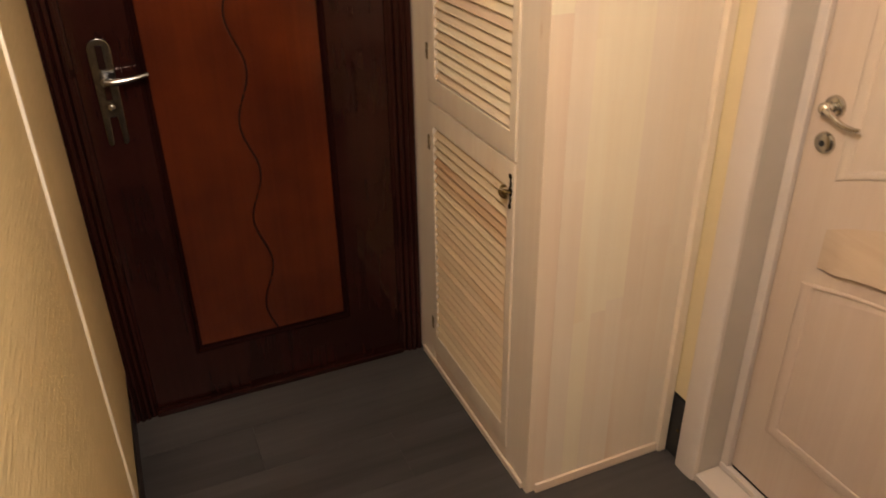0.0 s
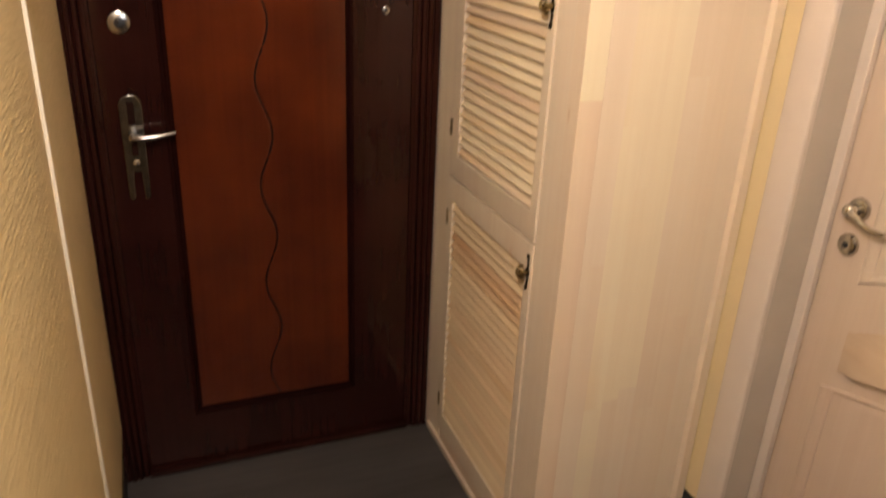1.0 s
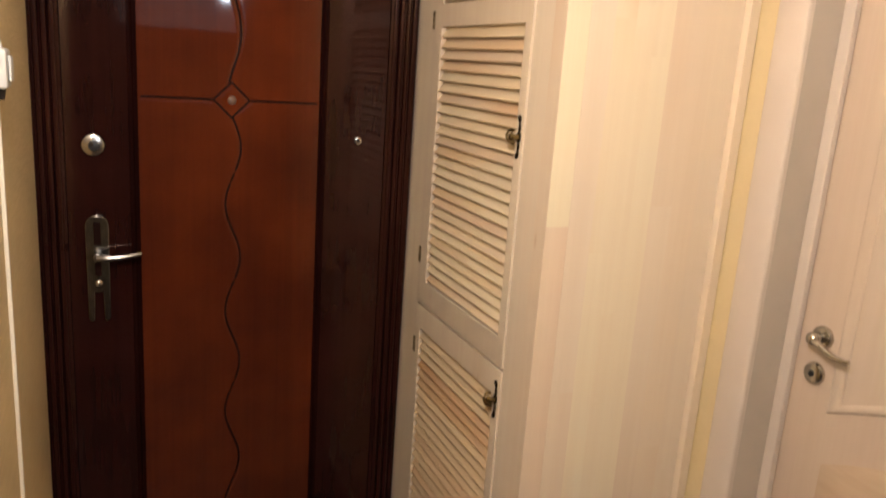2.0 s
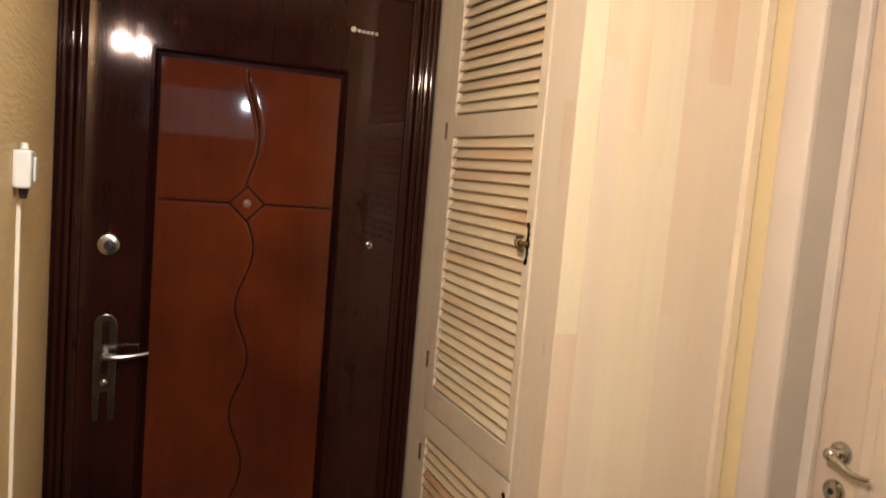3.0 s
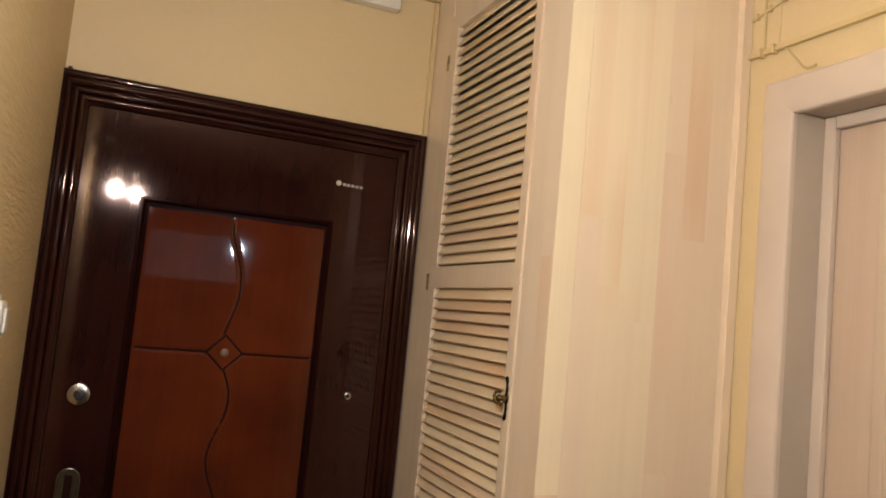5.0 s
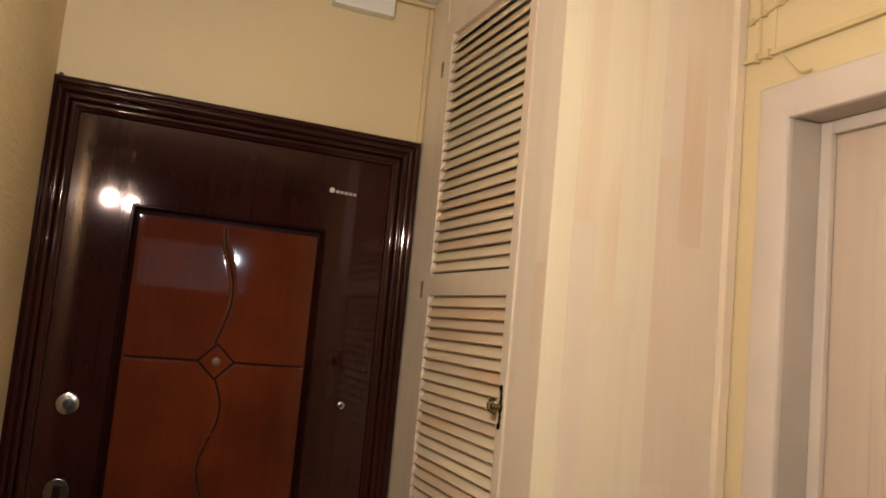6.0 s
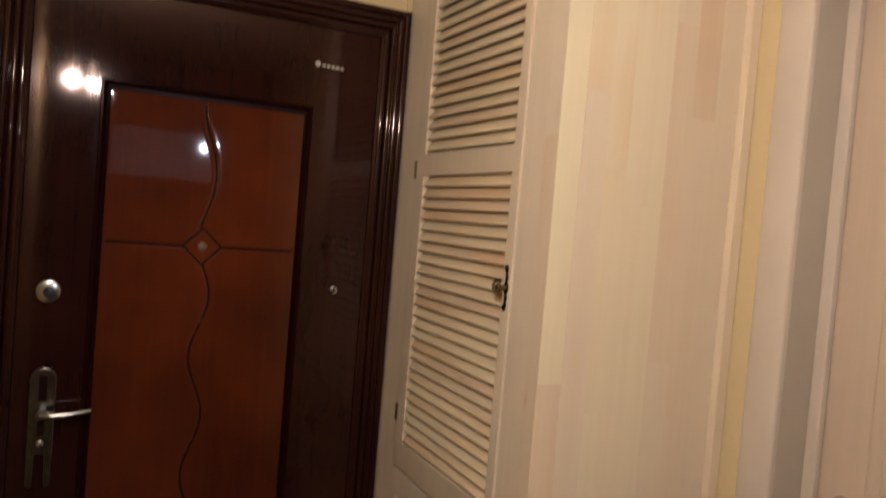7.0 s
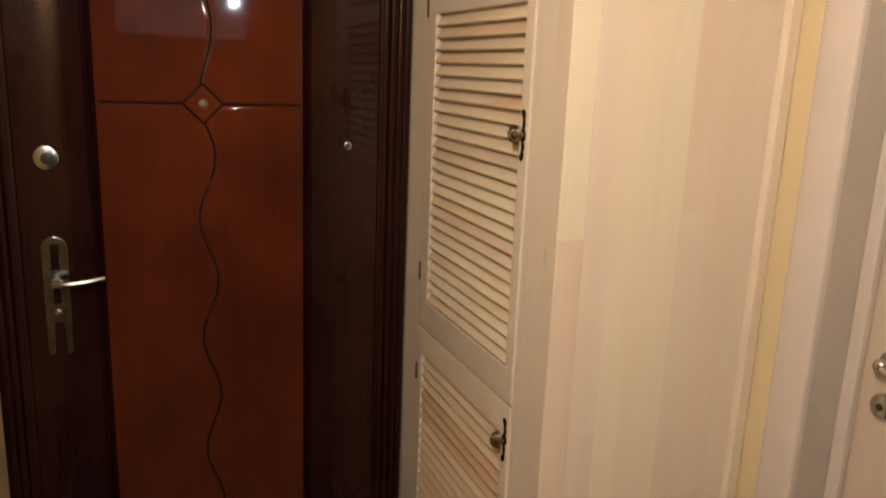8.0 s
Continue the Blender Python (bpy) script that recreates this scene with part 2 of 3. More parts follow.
def tube(bm, points, radius, n=18, taper=None, flat=(1, 1)):
    """A bent rod through points; flat stretches its section."""
    pts = [Vector(p) for p in points]
    rings = []
    up = Vector((0.13, 0.21, 0.97))
    for i, p in enumerate(pts):
        d = (pts[min(i + 1, len(pts) - 1)] - pts[max(i - 1, 0)]).normalized()
        u = d.cross(up if abs(d.dot(up)) < 0.95 else Vector((1, 0.1, 0))).normalized()
        w = d.cross(u)
        r = radius if taper is None else radius * (1 + (taper - 1) * i / (len(pts) - 1))
        rings.append([bm.verts.new(p + u * math.cos(k * 2 * math.pi / n) * r * flat[0] + w * math.sin(k * 2 * math.pi / n) * r * flat[1]) for k in range(n)])
    for a, b in zip(rings, rings[1:]):
        for k in range(n):
            bm.faces.new((a[k], a[(k + 1) % n], b[(k + 1) % n], b[k]))
    bm.faces.new(rings[0][::-1])
    bm.faces.new(rings[-1])
    return bm


def smooth_curve(points, steps=8):
    """A soft line through points."""
    pts = [Vector(p) for p in points]
    out = []
    for i in range(len(pts) - 1):
        p0, p1, p2, p3 = pts[max(i - 1, 0)], pts[i], pts[i + 1], pts[min(i + 2, len(pts) - 1)]
        for k in range(steps):
            t = k / steps
            out.append(0.5 * ((2 * p1) + (p2 - p0) * t + (2 * p0 - 5 * p1 + 4 * p2 - p3) * t * t + (3 * p1 - p0 - 3 * p2 + p3) * t ** 3))
    out.append(pts[-1])
    return out


def mesh_of(name, bm, material, smooth=True):
    bmesh.ops.recalc_face_normals(bm, faces=bm.faces)
    me = bpy.data.meshes.new(name)
    bm.to_mesh(me)
    bm.free()
    me.materials.append(material)
    if smooth:
        me.polygons.foreach_set("use_smooth", [True] * len(me.polygons))
        me.set_sharp_from_angle(angle=radians(21))
    return me


def hang(ob, parent):
    ob.parent = parent
    if parent.type == "EMPTY":
        ob.matrix_parent_inverse = Matrix.Translation(parent.location).inverted()
    return ob


def part(name, bm, material, parent, label=""):
    ob = new(name, mesh_of(name, bm, material))
    hang(ob, parent)
    return tagged(ob, label) if label else ob


def piece(name, mesh, place, parent, turn=None):
    ob = new(name, mesh)
    ob.location = place
    if turn:
        ob.rotation_euler = turn
    return hang(ob, parent)


def single(name, bm, material, label, category, kind="", group=""):
    return tagged(new(name, mesh_of(name, bm, material)), label, category, group, kind)


def thing(name, place, label, category, kind="", group=""):
    ob = new(name)
    ob.location = place
    ob.empty_display_size = 0.1
    return tagged(ob, label, category, group, kind)


# ---- the hall's shell ----
WEST, EAST, TOP = -0.932, 0.443, 2.475
BACK, ROOM_END = -3.6, -6.4

bm = boxed(-2.1, 1.9, ROOM_END - 0.1, 0.25, -0.12, -0.012)
floor = single("floor", bm, M_JOINT, "dark grey-brown laminate plank floor", "floor", "structure")
bm = boxed(-2.1, 1.9, ROOM_END - 0.1, 0.25, TOP, TOP + 0.12)
single("ceiling", bm, M_CEILING, "cream painted ceiling of the hall", "ceiling", "structure")

# the entrance wall, with the opening for the steel door
bm = bmesh.new()
box(bm, -1.1, -0.935, 0.03, 0.23, 0, TOP)
box(bm, -0.02, 0.6, 0.03, 0.23, 0, TOP)
box(bm, -0.935, -0.02, 0.03, 0.23, 2.055, TOP)
single("wall_north", bm, M_PAPER_PLAIN, "plain yellow papered wall over the entrance door", "wall", "structure")

# the side wall with relief paper: the paper stops above the baseboard
bm = bmesh.new()
box(bm, -1.1, WEST, -2.15, 0.03, 0.19, TOP)
box(bm, -1.1, WEST - 0.022, -2.15, 0.03, 0, 0.19)
single("wall_west", bm, M_PAPER_RELIEF, "yellow relief-patterned papered side wall", "wall", "structure")
bm = bmesh.new()
box(bm, WEST - 0.022, WEST - 0.006, -2.15, -0.004, 0, 0.10, bevel=0.003)
single("baseboard_west", bm, M_SKIRT, "dark brown baseboard along the side wall", "baseboard", "structure")

# the wall with the inner door
D0, D1, DTOP = -0.856, -1.692, 2.050
bm = bmesh.new()
box(bm, EAST, 0.60, D0, 0.03, 0.21, TOP)
box(bm, EAST + 0.03, 0.60, D0, 0.03, 0, 0.21)
box(bm, EAST, 0.60, BACK, D1, 0, TOP)
box(bm, EAST, 0.60, D1, D0, DTOP, TOP)
single("wall_east", bm, M_PAPER_PLAIN, "yellow papered wall beside the wardrobe", "wall", "structure")

# unseen plain walls closing hall and lit room; hall side dark to dim reflections
bm = bmesh.new()
box(bm, -1.95, -0.70, BACK - 0.12, BACK, 0, TOP)
box(bm, 0.12, 0.60, BACK - 0.12, BACK, 0, TOP)
box(bm, -0.70, 0.12, BACK - 0.12, BACK, 2.00, TOP)
box(bm, -0.70, 0.12, BACK - 0.12, BACK, 0, 1.67)
box(bm, -1.95, -1.1, -2.15, -2.03, 0, TOP)
box(bm, -2.07, -1.95, BACK - 0.12, -2.03, 0, TOP)
single("wall_south", bm, M_DIM, "unseen walls coloured dark to dim the door's reflections, with a high window", "wall", "structure")
bm = bmesh.new()
box(bm, -2.1, -1.95, ROOM_END, BACK - 0.12, 0, TOP)
box(bm, 1.75, 1.9, ROOM_END, BACK - 0.12, 0, TOP)
box(bm, -2.1, 1.9, ROOM_END - 0.1, ROOM_END, 0, TOP)
box(bm, 0.60, 1.9, BACK - 0.12, BACK, 0, TOP)
single("wall_room", bm, M_ROOM, "pale walls of the room beyond the hall", "wall", "structure")
# closes the space behind the inner door
bm = bmesh.new()
box(bm, 0.60, 0.70, BACK, 0.23, 0, TOP)
single("wall_outer", bm, M_PAPER_PLAIN, "plain wall behind the inner door", "wall", "structure")


# ---- entrance door ----
def sweep_profile(bm, profile, corners):
    """Sweeps (across, out) points round mitred corners in the plane of the door; across runs from the outer edge inwards."""
    rows = []
    for (x, z), (sx, sz) in corners:
        rows.append([bm.verts.new((x + sx * a, -o, z + sz * a)) for a, o in profile])
    for r0, r1 in zip(rows, rows[1:]):
        for k in range(len(profile) - 1):
            bm.faces.new((r0[k], r0[k + 1], r1[k + 1], r1[k]))
    return bm


CX0, CX1, CZ = -0.945, -0.006, 2.066


def beads(spans, n=9):
    """Round beads side by side: (start, end, foot, height)."""
    out = []
    for a, b, foot, high in spans:
        out += [(a + (b - a) * (0.5 - 0.5 * math.cos(math.pi * k / n)), foot + high * math.sin(math.pi * k / n)) for k in range(n + 1)]
    return out


PROFILE = [(0, -0.035), (0, -0.010)] + beads(((0.0005, 0.018, -0.007, 0.007), (0.020, 0.036, -0.007, 0.009), (0.038, 0.052, -0.008, 0.007), (0.054, 0.068, -0.012, 0.005))) + [(0.075, -0.016), (0.076, -0.030)]
door_1 = thing("door_1", (-0.48, 0, 0), "closed dark mahogany steel entrance door with amber inset panel", "door", "structure")
part("casing_post", sweep_profile(bmesh.new(), PROFILE, [((CX0, 0), (1, 0)), ((CX0, CZ), (1, -1))]), M_MAHOGANY, door_1)
part("casing_post", sweep_profile(bmesh.new(), PROFILE, [((CX1, CZ), (-1, -1)), ((CX1, 0), (-1, 0))]), M_MAHOGANY, door_1)
part("casing_head", sweep_profile(bmesh.new(), PROFILE, [((CX0, CZ), (1, -1)), ((CX1, CZ), (-1, -1))]), M_MAHOGANY_H, door_1)
part("sill", boxed(CX0 + 0.07, CX1 - 0.07, -0.002, 0.05, 0, 0.022, bevel=0.004), M_MAHOGANY_H, door_1)

LX0, LX1, LZ0, LZ1 = CX0 + 0.077, CX1 - 0.077, 0.024, CZ - 0.078
IX0, IX1, IZ0, IZ1 = -0.729, -0.246, 0.184, 1.790
LEAF = 0.018
bm = bmesh.new()
box(bm, LX0, IX0, LEAF, 0.06, LZ0, LZ1)
box(bm, IX1, LX1, LEAF, 0.06, LZ0, LZ1)
box(bm, IX0, IX1, LEAF, 0.06, LZ0, IZ0)
box(bm, IX0, IX1, LEAF, 0.06, IZ1, LZ1)
bmesh.ops.remove_doubles(bm, verts=bm.verts, dist=1e-5)
leaf = part("leaf", bm, M_MAHOGANY, door_1)

# sloping frame round the amber inset
FRAME = [(0, -0.018), (0.002, -0.0165), (0.006, -0.0165), (0.010, -0.019), (0.013, -0.0235), (0.020, -0.0245), (0.026, -0.0245)]
IN = [((IX0, IZ0), (1, 1)), ((IX0, IZ1), (1, -1)), ((IX1, IZ1), (-1, -1)), ((IX1, IZ0), (-1, 1)), ((IX0, IZ0), (1, 1))]
part("inset_frame", sweep_profile(bmesh.new(), FRAME, IN), M_INSET, leaf, "dark moulded frame round the inset")

# the amber inset, pressed along a wavy line, a level line and a diamond
AX0, AX1, AZ0, AZ1 = IX0 + 0.022, IX1 - 0.020, IZ0 + 0.024, IZ1 - 0.024
DIA, HALF = (-0.488, 1.424), 0.044


def wave_x(z):
    if z < DIA[1]:
        return -0.484 + 0.019 * math.cos(2 * math.pi * (z - 1.305) / 0.288)
    return -0.484 + 0.018 * math.cos(2 * math.pi * (z - 1.59) / 0.35)


def inset_depth(x, z):
    d = 0.0002 * (1 - min(1.0, min(x - AX0, AX1 - x, z - AZ0, AZ1 - z) / 0.02)) ** 2
    near = 1.0
    inside = abs(x - DIA[0]) + abs(z - DIA[1])
    if inside > HALF:
        if z < 1.758:
            near = abs(x - wave_x(z))
        near = min(near, abs(z - DIA[1]) if AX0 + 0.006 < x < AX1 - 0.006 else 1.0)
    near = min(near, abs(inside - HALF) * 0.7)
    return d + 0.0016 * math.exp(-(near / 0.0042) ** 2)


bm = bmesh.new()
NX, NZ = 110, 330
grid = [[bm.verts.new((AX0 + (AX1 - AX0) * i / NX, 0, AZ0 + (AZ1 - AZ0) * j / NZ)) for i in range(NX + 1)] for j in range(NZ + 1)]
for row in grid:
    for v in row:
        v.co.y = 0.0205 + inset_depth(v.co.x, v.co.z)
for j in range(NZ):
    for i in range(NX):
        bm.faces.new((grid[j][i], grid[j][i + 1], grid[j + 1][i + 1], grid[j + 1][i]))
inset = part("inset_panel", bm, M_ORANGE, leaf, "glossy amber-brown pressed panel with wavy line")


# dark rods laid along the pressed lines put the grooves' shade into colour
def shade_rod(points):
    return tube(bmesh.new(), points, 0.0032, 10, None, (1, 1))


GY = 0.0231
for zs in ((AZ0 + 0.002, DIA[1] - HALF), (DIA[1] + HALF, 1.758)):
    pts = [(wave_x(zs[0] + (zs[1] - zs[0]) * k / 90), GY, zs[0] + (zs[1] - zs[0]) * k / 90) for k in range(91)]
    part("groove", shade_rod(pts), M_GROOVE, leaf)
part("groove", shade_rod([(AX0 + 0.006, GY, DIA[1]), (DIA[0] - HALF, GY, DIA[1])]), M_GROOVE, leaf)
part("groove", shade_rod([(DIA[0] + HALF, GY, DIA[1]), (AX1 - 0.006, GY, DIA[1])]), M_GROOVE, leaf)
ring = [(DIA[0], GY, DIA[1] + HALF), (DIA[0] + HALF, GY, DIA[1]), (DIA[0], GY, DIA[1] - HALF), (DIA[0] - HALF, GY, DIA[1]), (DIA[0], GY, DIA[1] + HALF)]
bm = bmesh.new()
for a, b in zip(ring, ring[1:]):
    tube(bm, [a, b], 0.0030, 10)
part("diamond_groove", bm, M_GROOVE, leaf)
part("stud", ball(bmesh.new(), (DIA[0], 0.021, DIA[1]), 0.011, (1, 0.45, 1)), M_STUD, leaf, "small domed stud in the diamond")

# lock, handle, spyhole and badge
bm = bmesh.new()
disc(bm, (-0.808, LEAF, 1.306), (0, -1, 0), 0.028, 0.025, 0.010, 32, 0.003)
lock = part("lock", bm, M_CHROME, door_1, "round nickel lock rosette")
bm = bmesh.new()
disc(bm, (-0.806, LEAF - 0.0102, 1.305), (0, -1, 0), 0.013, 0.012, 0.004, 24, 0.001)
part("lock_core", bm, M_BLACK, lock)
bm = bmesh.new()
disc(bm, (-0.811, LEAF - 0.0141, 1.309), (0, -1, 0), 0.005, 0.004, 0.002, 18)
part("keyway", bm, M_SATIN, lock)

HX = -0.806


def plate_outline(w, z0, z1, n=10):
    """A long plate with a round head and a forked foot."""
    pts = [(HX + w * math.cos(a), z1 - w + w * math.sin(a)) for a in [math.pi * k / n for k in range(n + 1)]]
    return pts + [(HX - w * 0.95, z0 + 0.008), (HX - w * 0.7, z0), (HX - w * 0.42, z0 + 0.004), (HX - w * 0.34, z0 + 0.075), (HX + w * 0.34, z0 + 0.075),
                  (HX + w * 0.42, z0 + 0.004), (HX + w * 0.7, z0), (HX + w * 0.95, z0 + 0.008)]


def extrude_plate(outline, y0, y1, bevel=0.002):
    b = bmesh.new()
    vs = [b.verts.new((x, y0, z)) for x, z in outline]
    f = b.faces.new(vs)
    out = bmesh.ops.extrude_face_region(b, geom=[f])
    top = [v for v in out["geom"] if isinstance(v, bmesh.types.BMVert)]
    for v in top:
        v.co.y = y1
    rim = [e for e in b.edges if all(v in top for v in e.verts)]
    bmesh.ops.bevel(b, geom=rim, offset=bevel, segments=2, affect="EDGES", profile=0.5)
    return b


handle = part("door_handle", extrude_plate(plate_outline(0.0265, 0.868, 1.137), LEAF, LEAF - 0.008), M_SATIN, door_1, "satin nickel lever handle on long plate")
# raised dark blocks on the plate, coloured as the shade inside its slots
bm = bmesh.new()
box(bm, HX - 0.009, HX + 0.009, LEAF - 0.0092, LEAF - 0.004, 1.062, 1.122, bevel=0.003)
box(bm, HX - 0.008, HX + 0.008, LEAF - 0.0092, LEAF - 0.004, 0.985, 1.022, bevel=0.003)
part("plate_slot_shade", bm, M_GROOVE, handle)
bm = bmesh.new()
disc(bm, (HX, LEAF - 0.006, 1.040), (0, -1, 0), 0.012, 0.011, 0.040, 20, 0.002)
tube(bm, smooth_curve([(HX, LEAF - 0.042, 1.040), (HX + 0.02, LEAF - 0.047, 1.039), (HX + 0.06, LEAF - 0.047, 1.042), (HX + 0.098, LEAF - 0.043, 1.048)], 6), 0.0120, 18, 0.62, (1.0, 0.85))
part("lever", bm, M_LEVER, handle)
bm = bmesh.new()
ball(bm, (HX, LEAF - 0.008, 0.968), 0.010, (1, 0.7, 1))
part("key_cover", bm, M_CHROME, handle)
bm = bmesh.new()
disc(bm, (-0.158, LEAF, 1.332), (0, -1, 0), 0.0115, 0.010, 0.005, 24, 0.0015)
spy = part("spyhole", bm, M_CHROME, door_1, "small round nickel spyhole")
bm = bmesh.new()
disc(bm, (-0.158, LEAF - 0.0051, 1.332), (0, -1, 0), 0.005, 0.004, 0.001, 18)
part("lens", bm, M_BLACK, spy)
bm = bmesh.new()
disc(bm, (-0.242, LEAF, 1.897), (0, -1, 0), 0.0070, 0.0070, 0.002, 18)
for k in range(5):
    box(bm, -0.231 + k * 0.0118, -0.222 + k * 0.0118, LEAF - 0.002, LEAF, 1.891 - 0.0004 * k, 1.8985 - 0.0004 * k, bevel=0.0012)
part("badge", bm, M_BADGE, door_1, "small pale metal maker's badge")

# ---- wardrobe ----
FRONT, SIDE = 0.0, -0.721
wardrobe = thing("wardrobe", (0.2, -0.35, 0), "built-in pale pine wardrobe with louvred door", "wardrobe")
part("hinge_post", boxed(FRONT, 0.045, -0.0932, 0.026, 0.0, TOP - 0.003, bevel=0.002), M_PINE_V, wardrobe)
part("latch_post", boxed(FRONT, 0.045, -0.678, -0.604, 0.0, TOP - 0.003, bevel=0.002), M_PINE_POST, wardrobe)
part("head_board", boxed(FRONT + 0.002, 0.040, -0.603, -0.094, 2.384, TOP - 0.003, bevel=0.002), M_PINE_H, wardrobe)
part("middle_rail", boxed(FRONT + 0.020, 0.045, -0.603, -0.094, 0.87, 0.94, bevel=0.002), M_PINE_H, wardrobe)
part("foot_rail", boxed(FRONT + 0.004, 0.040, -0.603, -0.094, 0.0, 0.058, bevel=0.002), M_PINE_H, wardrobe)
part("foot_trim", boxed(FRONT - 0.009, FRONT - 0.0005, -0.702, -0.010, 0.0, 0.022, bevel=0.003), M_PINE_H, wardrobe, "thin pine trim strip along the floor")
corner = part("corner_post", boxed(FRONT + 0.001, 0.051, SIDE + 0.001, -0.679, 0.0, TOP - 0.003, bevel=0.001), M_PINE_V, wardrobe)
for z0, z1 in ((0.0, 1.252), (1.252, TOP - 0.003)):
    part("stave", boxed(FRONT + 0.0002, 0.0508, SIDE - 0.0007, SIDE + 0.0008, z0, z1, bevel=0.0003), M_PINE_SAP if z0 else M_PINE_PINK, corner)
for z0, z1 in ((0.0, 1.70), (1.70, TOP - 0.003)):
    part("stave", boxed(FRONT - 0.0005, FRONT + 0.0008, SIDE + 0.0002, -0.6782, z0, z1), M_PINE_POST if z0 else M_PINE_ROSE, corner)

# the side panel, glued up from staves
panel = part("side_panel", boxed(0.051, EAST - 0.002, SIDE + 0.006, SIDE + 0.020, 0, TOP - 0.003), M_PINE_V, wardrobe, "edge-glued pale pine side panel")
rng = random.Random(5)
x = 0.0513
while x < EAST - 0.030:
    w = min(rng.choice((0.042, 0.048, 0.055, 0.060)), EAST - 0.028 - x)
    z = 0.0
    while z < TOP - 0.003:
        top = z + rng.uniform(0.45, 1.05)
        top = TOP - 0.003 if top > TOP - 0.3 else top
        tone = rng.choice((M_PINE_CREAM, M_PINE_CREAM, M_PINE_POST)) if x < 0.20 else rng.choice((M_PINE_ROSE, M_PINE_ROSE, M_PINE_POST))
        part("stave", boxed(x, x + w, SIDE - 0.0005 - rng.uniform(0.0, 0.0001), SIDE + 0.006, z, top), tone, panel)
        z = top
    x += w
part("edge_batten", boxed(EAST - 0.027, EAST - 0.002, SIDE - 0.018, SIDE + 0.006, 0.0, TOP - 0.003, bevel=0.002), M_PINE_ROSE, wardrobe)
part("side_trim", boxed(0.022, EAST - 0.028, SIDE - 0.012, SIDE - 0.0025, 0.0, 0.030, bevel=0.003), M_PINE_X, wardrobe, "thin pine trim strip along the floor")


def frame_mesh(y0, y1, z0, z1, left, right, top, bottom, middles=()):
    """Door frame of stiles and rails in one piece; y0 is the hinge side."""
    ys = [y1, y1 + right, y0 - left, y0]
    zs = sorted([z0, z0 + bottom, z1 - top, z1] + [z for pair in middles for z in pair])
    b = bmesh.new()
    dots = [[b.verts.new((0.018, y, z)) for y in ys] for z in zs]
    faces = []
    for k in range(len(zs) - 1):
        for i in range(3):
            if i != 1 or k % 2 == 0:
                faces.append(b.faces.new((dots[k][i], dots[k][i + 1], dots[k + 1][i + 1], dots[k + 1][i])))
    out = bmesh.ops.extrude_face_region(b, geom=faces)
    front = {v for v in out["geom"] if isinstance(v, bmesh.types.BMVert)}
    for v in front:
        v.co.x = FRONT - 0.004
    rim = [e for e in b.edges if all(v in front for v in e.verts) and sum(all(v in front for v in f.verts) for f in e.link_faces) == 1]
    bmesh.ops.bevel(b, geom=rim, offset=0.002, segments=2, affect="EDGES", profile=0.5)
    return b


DY0, DY1 = -0.0942, -0.6032
RIGHT = 0.030
PITCH = 0.0270


def louvred(name, z0, z1, left, top, bottom, middles, label):
    """A louvred door: frame, tilted slats let into the stiles, and their rounded ends along the hinge stile."""
    door = part(name, frame_mesh(DY0, DY1, z0, z1, left, RIGHT, top, bottom, middles), M_PINE_V, wardrobe, label)
    y0, y1 = DY0 - left, DY1 + RIGHT
    long = y0 - y1 - 0.001
    meshes = {m: mesh_of("slat", boxed(-0.0155, 0.0155, -long / 2, long / 2, -0.003, 0.003, bevel=0.0018), m) for m in (M_SLAT, M_SLAT_TAN, M_SLAT_ROSE, M_SLAT_BROWN)}
    ends = mesh_of("slat_end", ball(bmesh.new(), (0, 0, 0), 0.0085, (0.35, 0.55, 1.25), 10), M_PINE_V)
    edges = [z0 + bottom] + [z for pair in middles for z in pair] + [z1 - top]
    for low, high in zip(edges[::2], edges[1::2]):
        count = round((high - low) / PITCH)
        step = (high - low - 0.005) / count
        for k in range(count):
            z = low + 0.005 + (k + 0.5) * step
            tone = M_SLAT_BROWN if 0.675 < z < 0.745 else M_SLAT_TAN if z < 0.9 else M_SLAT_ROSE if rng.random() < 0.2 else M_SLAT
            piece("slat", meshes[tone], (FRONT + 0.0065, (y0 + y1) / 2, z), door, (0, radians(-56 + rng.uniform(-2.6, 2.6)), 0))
            piece("slat_end", ends, (FRONT - 0.0035, y0 + 0.002, z - 0.004), door)
    return door


louvre_door = louvred("louvre_door", 0.909, 2.380, 0.056, 0.046, 0.066, ((1.637, 1.692),), "tall closed pine louvred door")
lower_door = louvred("lower_door", 0.062, 0.903, 0.036, 0.066, 0.064, (), "short closed pine louvred door with brown-grained slats")

for door, heights in ((louvre_door, (1.042, 1.654, 2.250)), (lower_door, (0.166, 0.783))):
    for z in heights:
        b = bmesh.new()
        for k in (-1, 0, 1):
            disc(b, (FRONT - 0.003, DY0 + 0.0012, z + k * 0.0145 - 0.0065), (0, 0, 1), 0.0032, 0.0032, 0.013, 10, 0.0008)
        box(b, FRONT - 0.0052, FRONT - 0.0035, DY0 - 0.010, DY0 + 0.0, z - 0.022, z + 0.022, bevel=0.0005)
        part("hinge", b, M_HINGE, door, "small dull brass hinge")


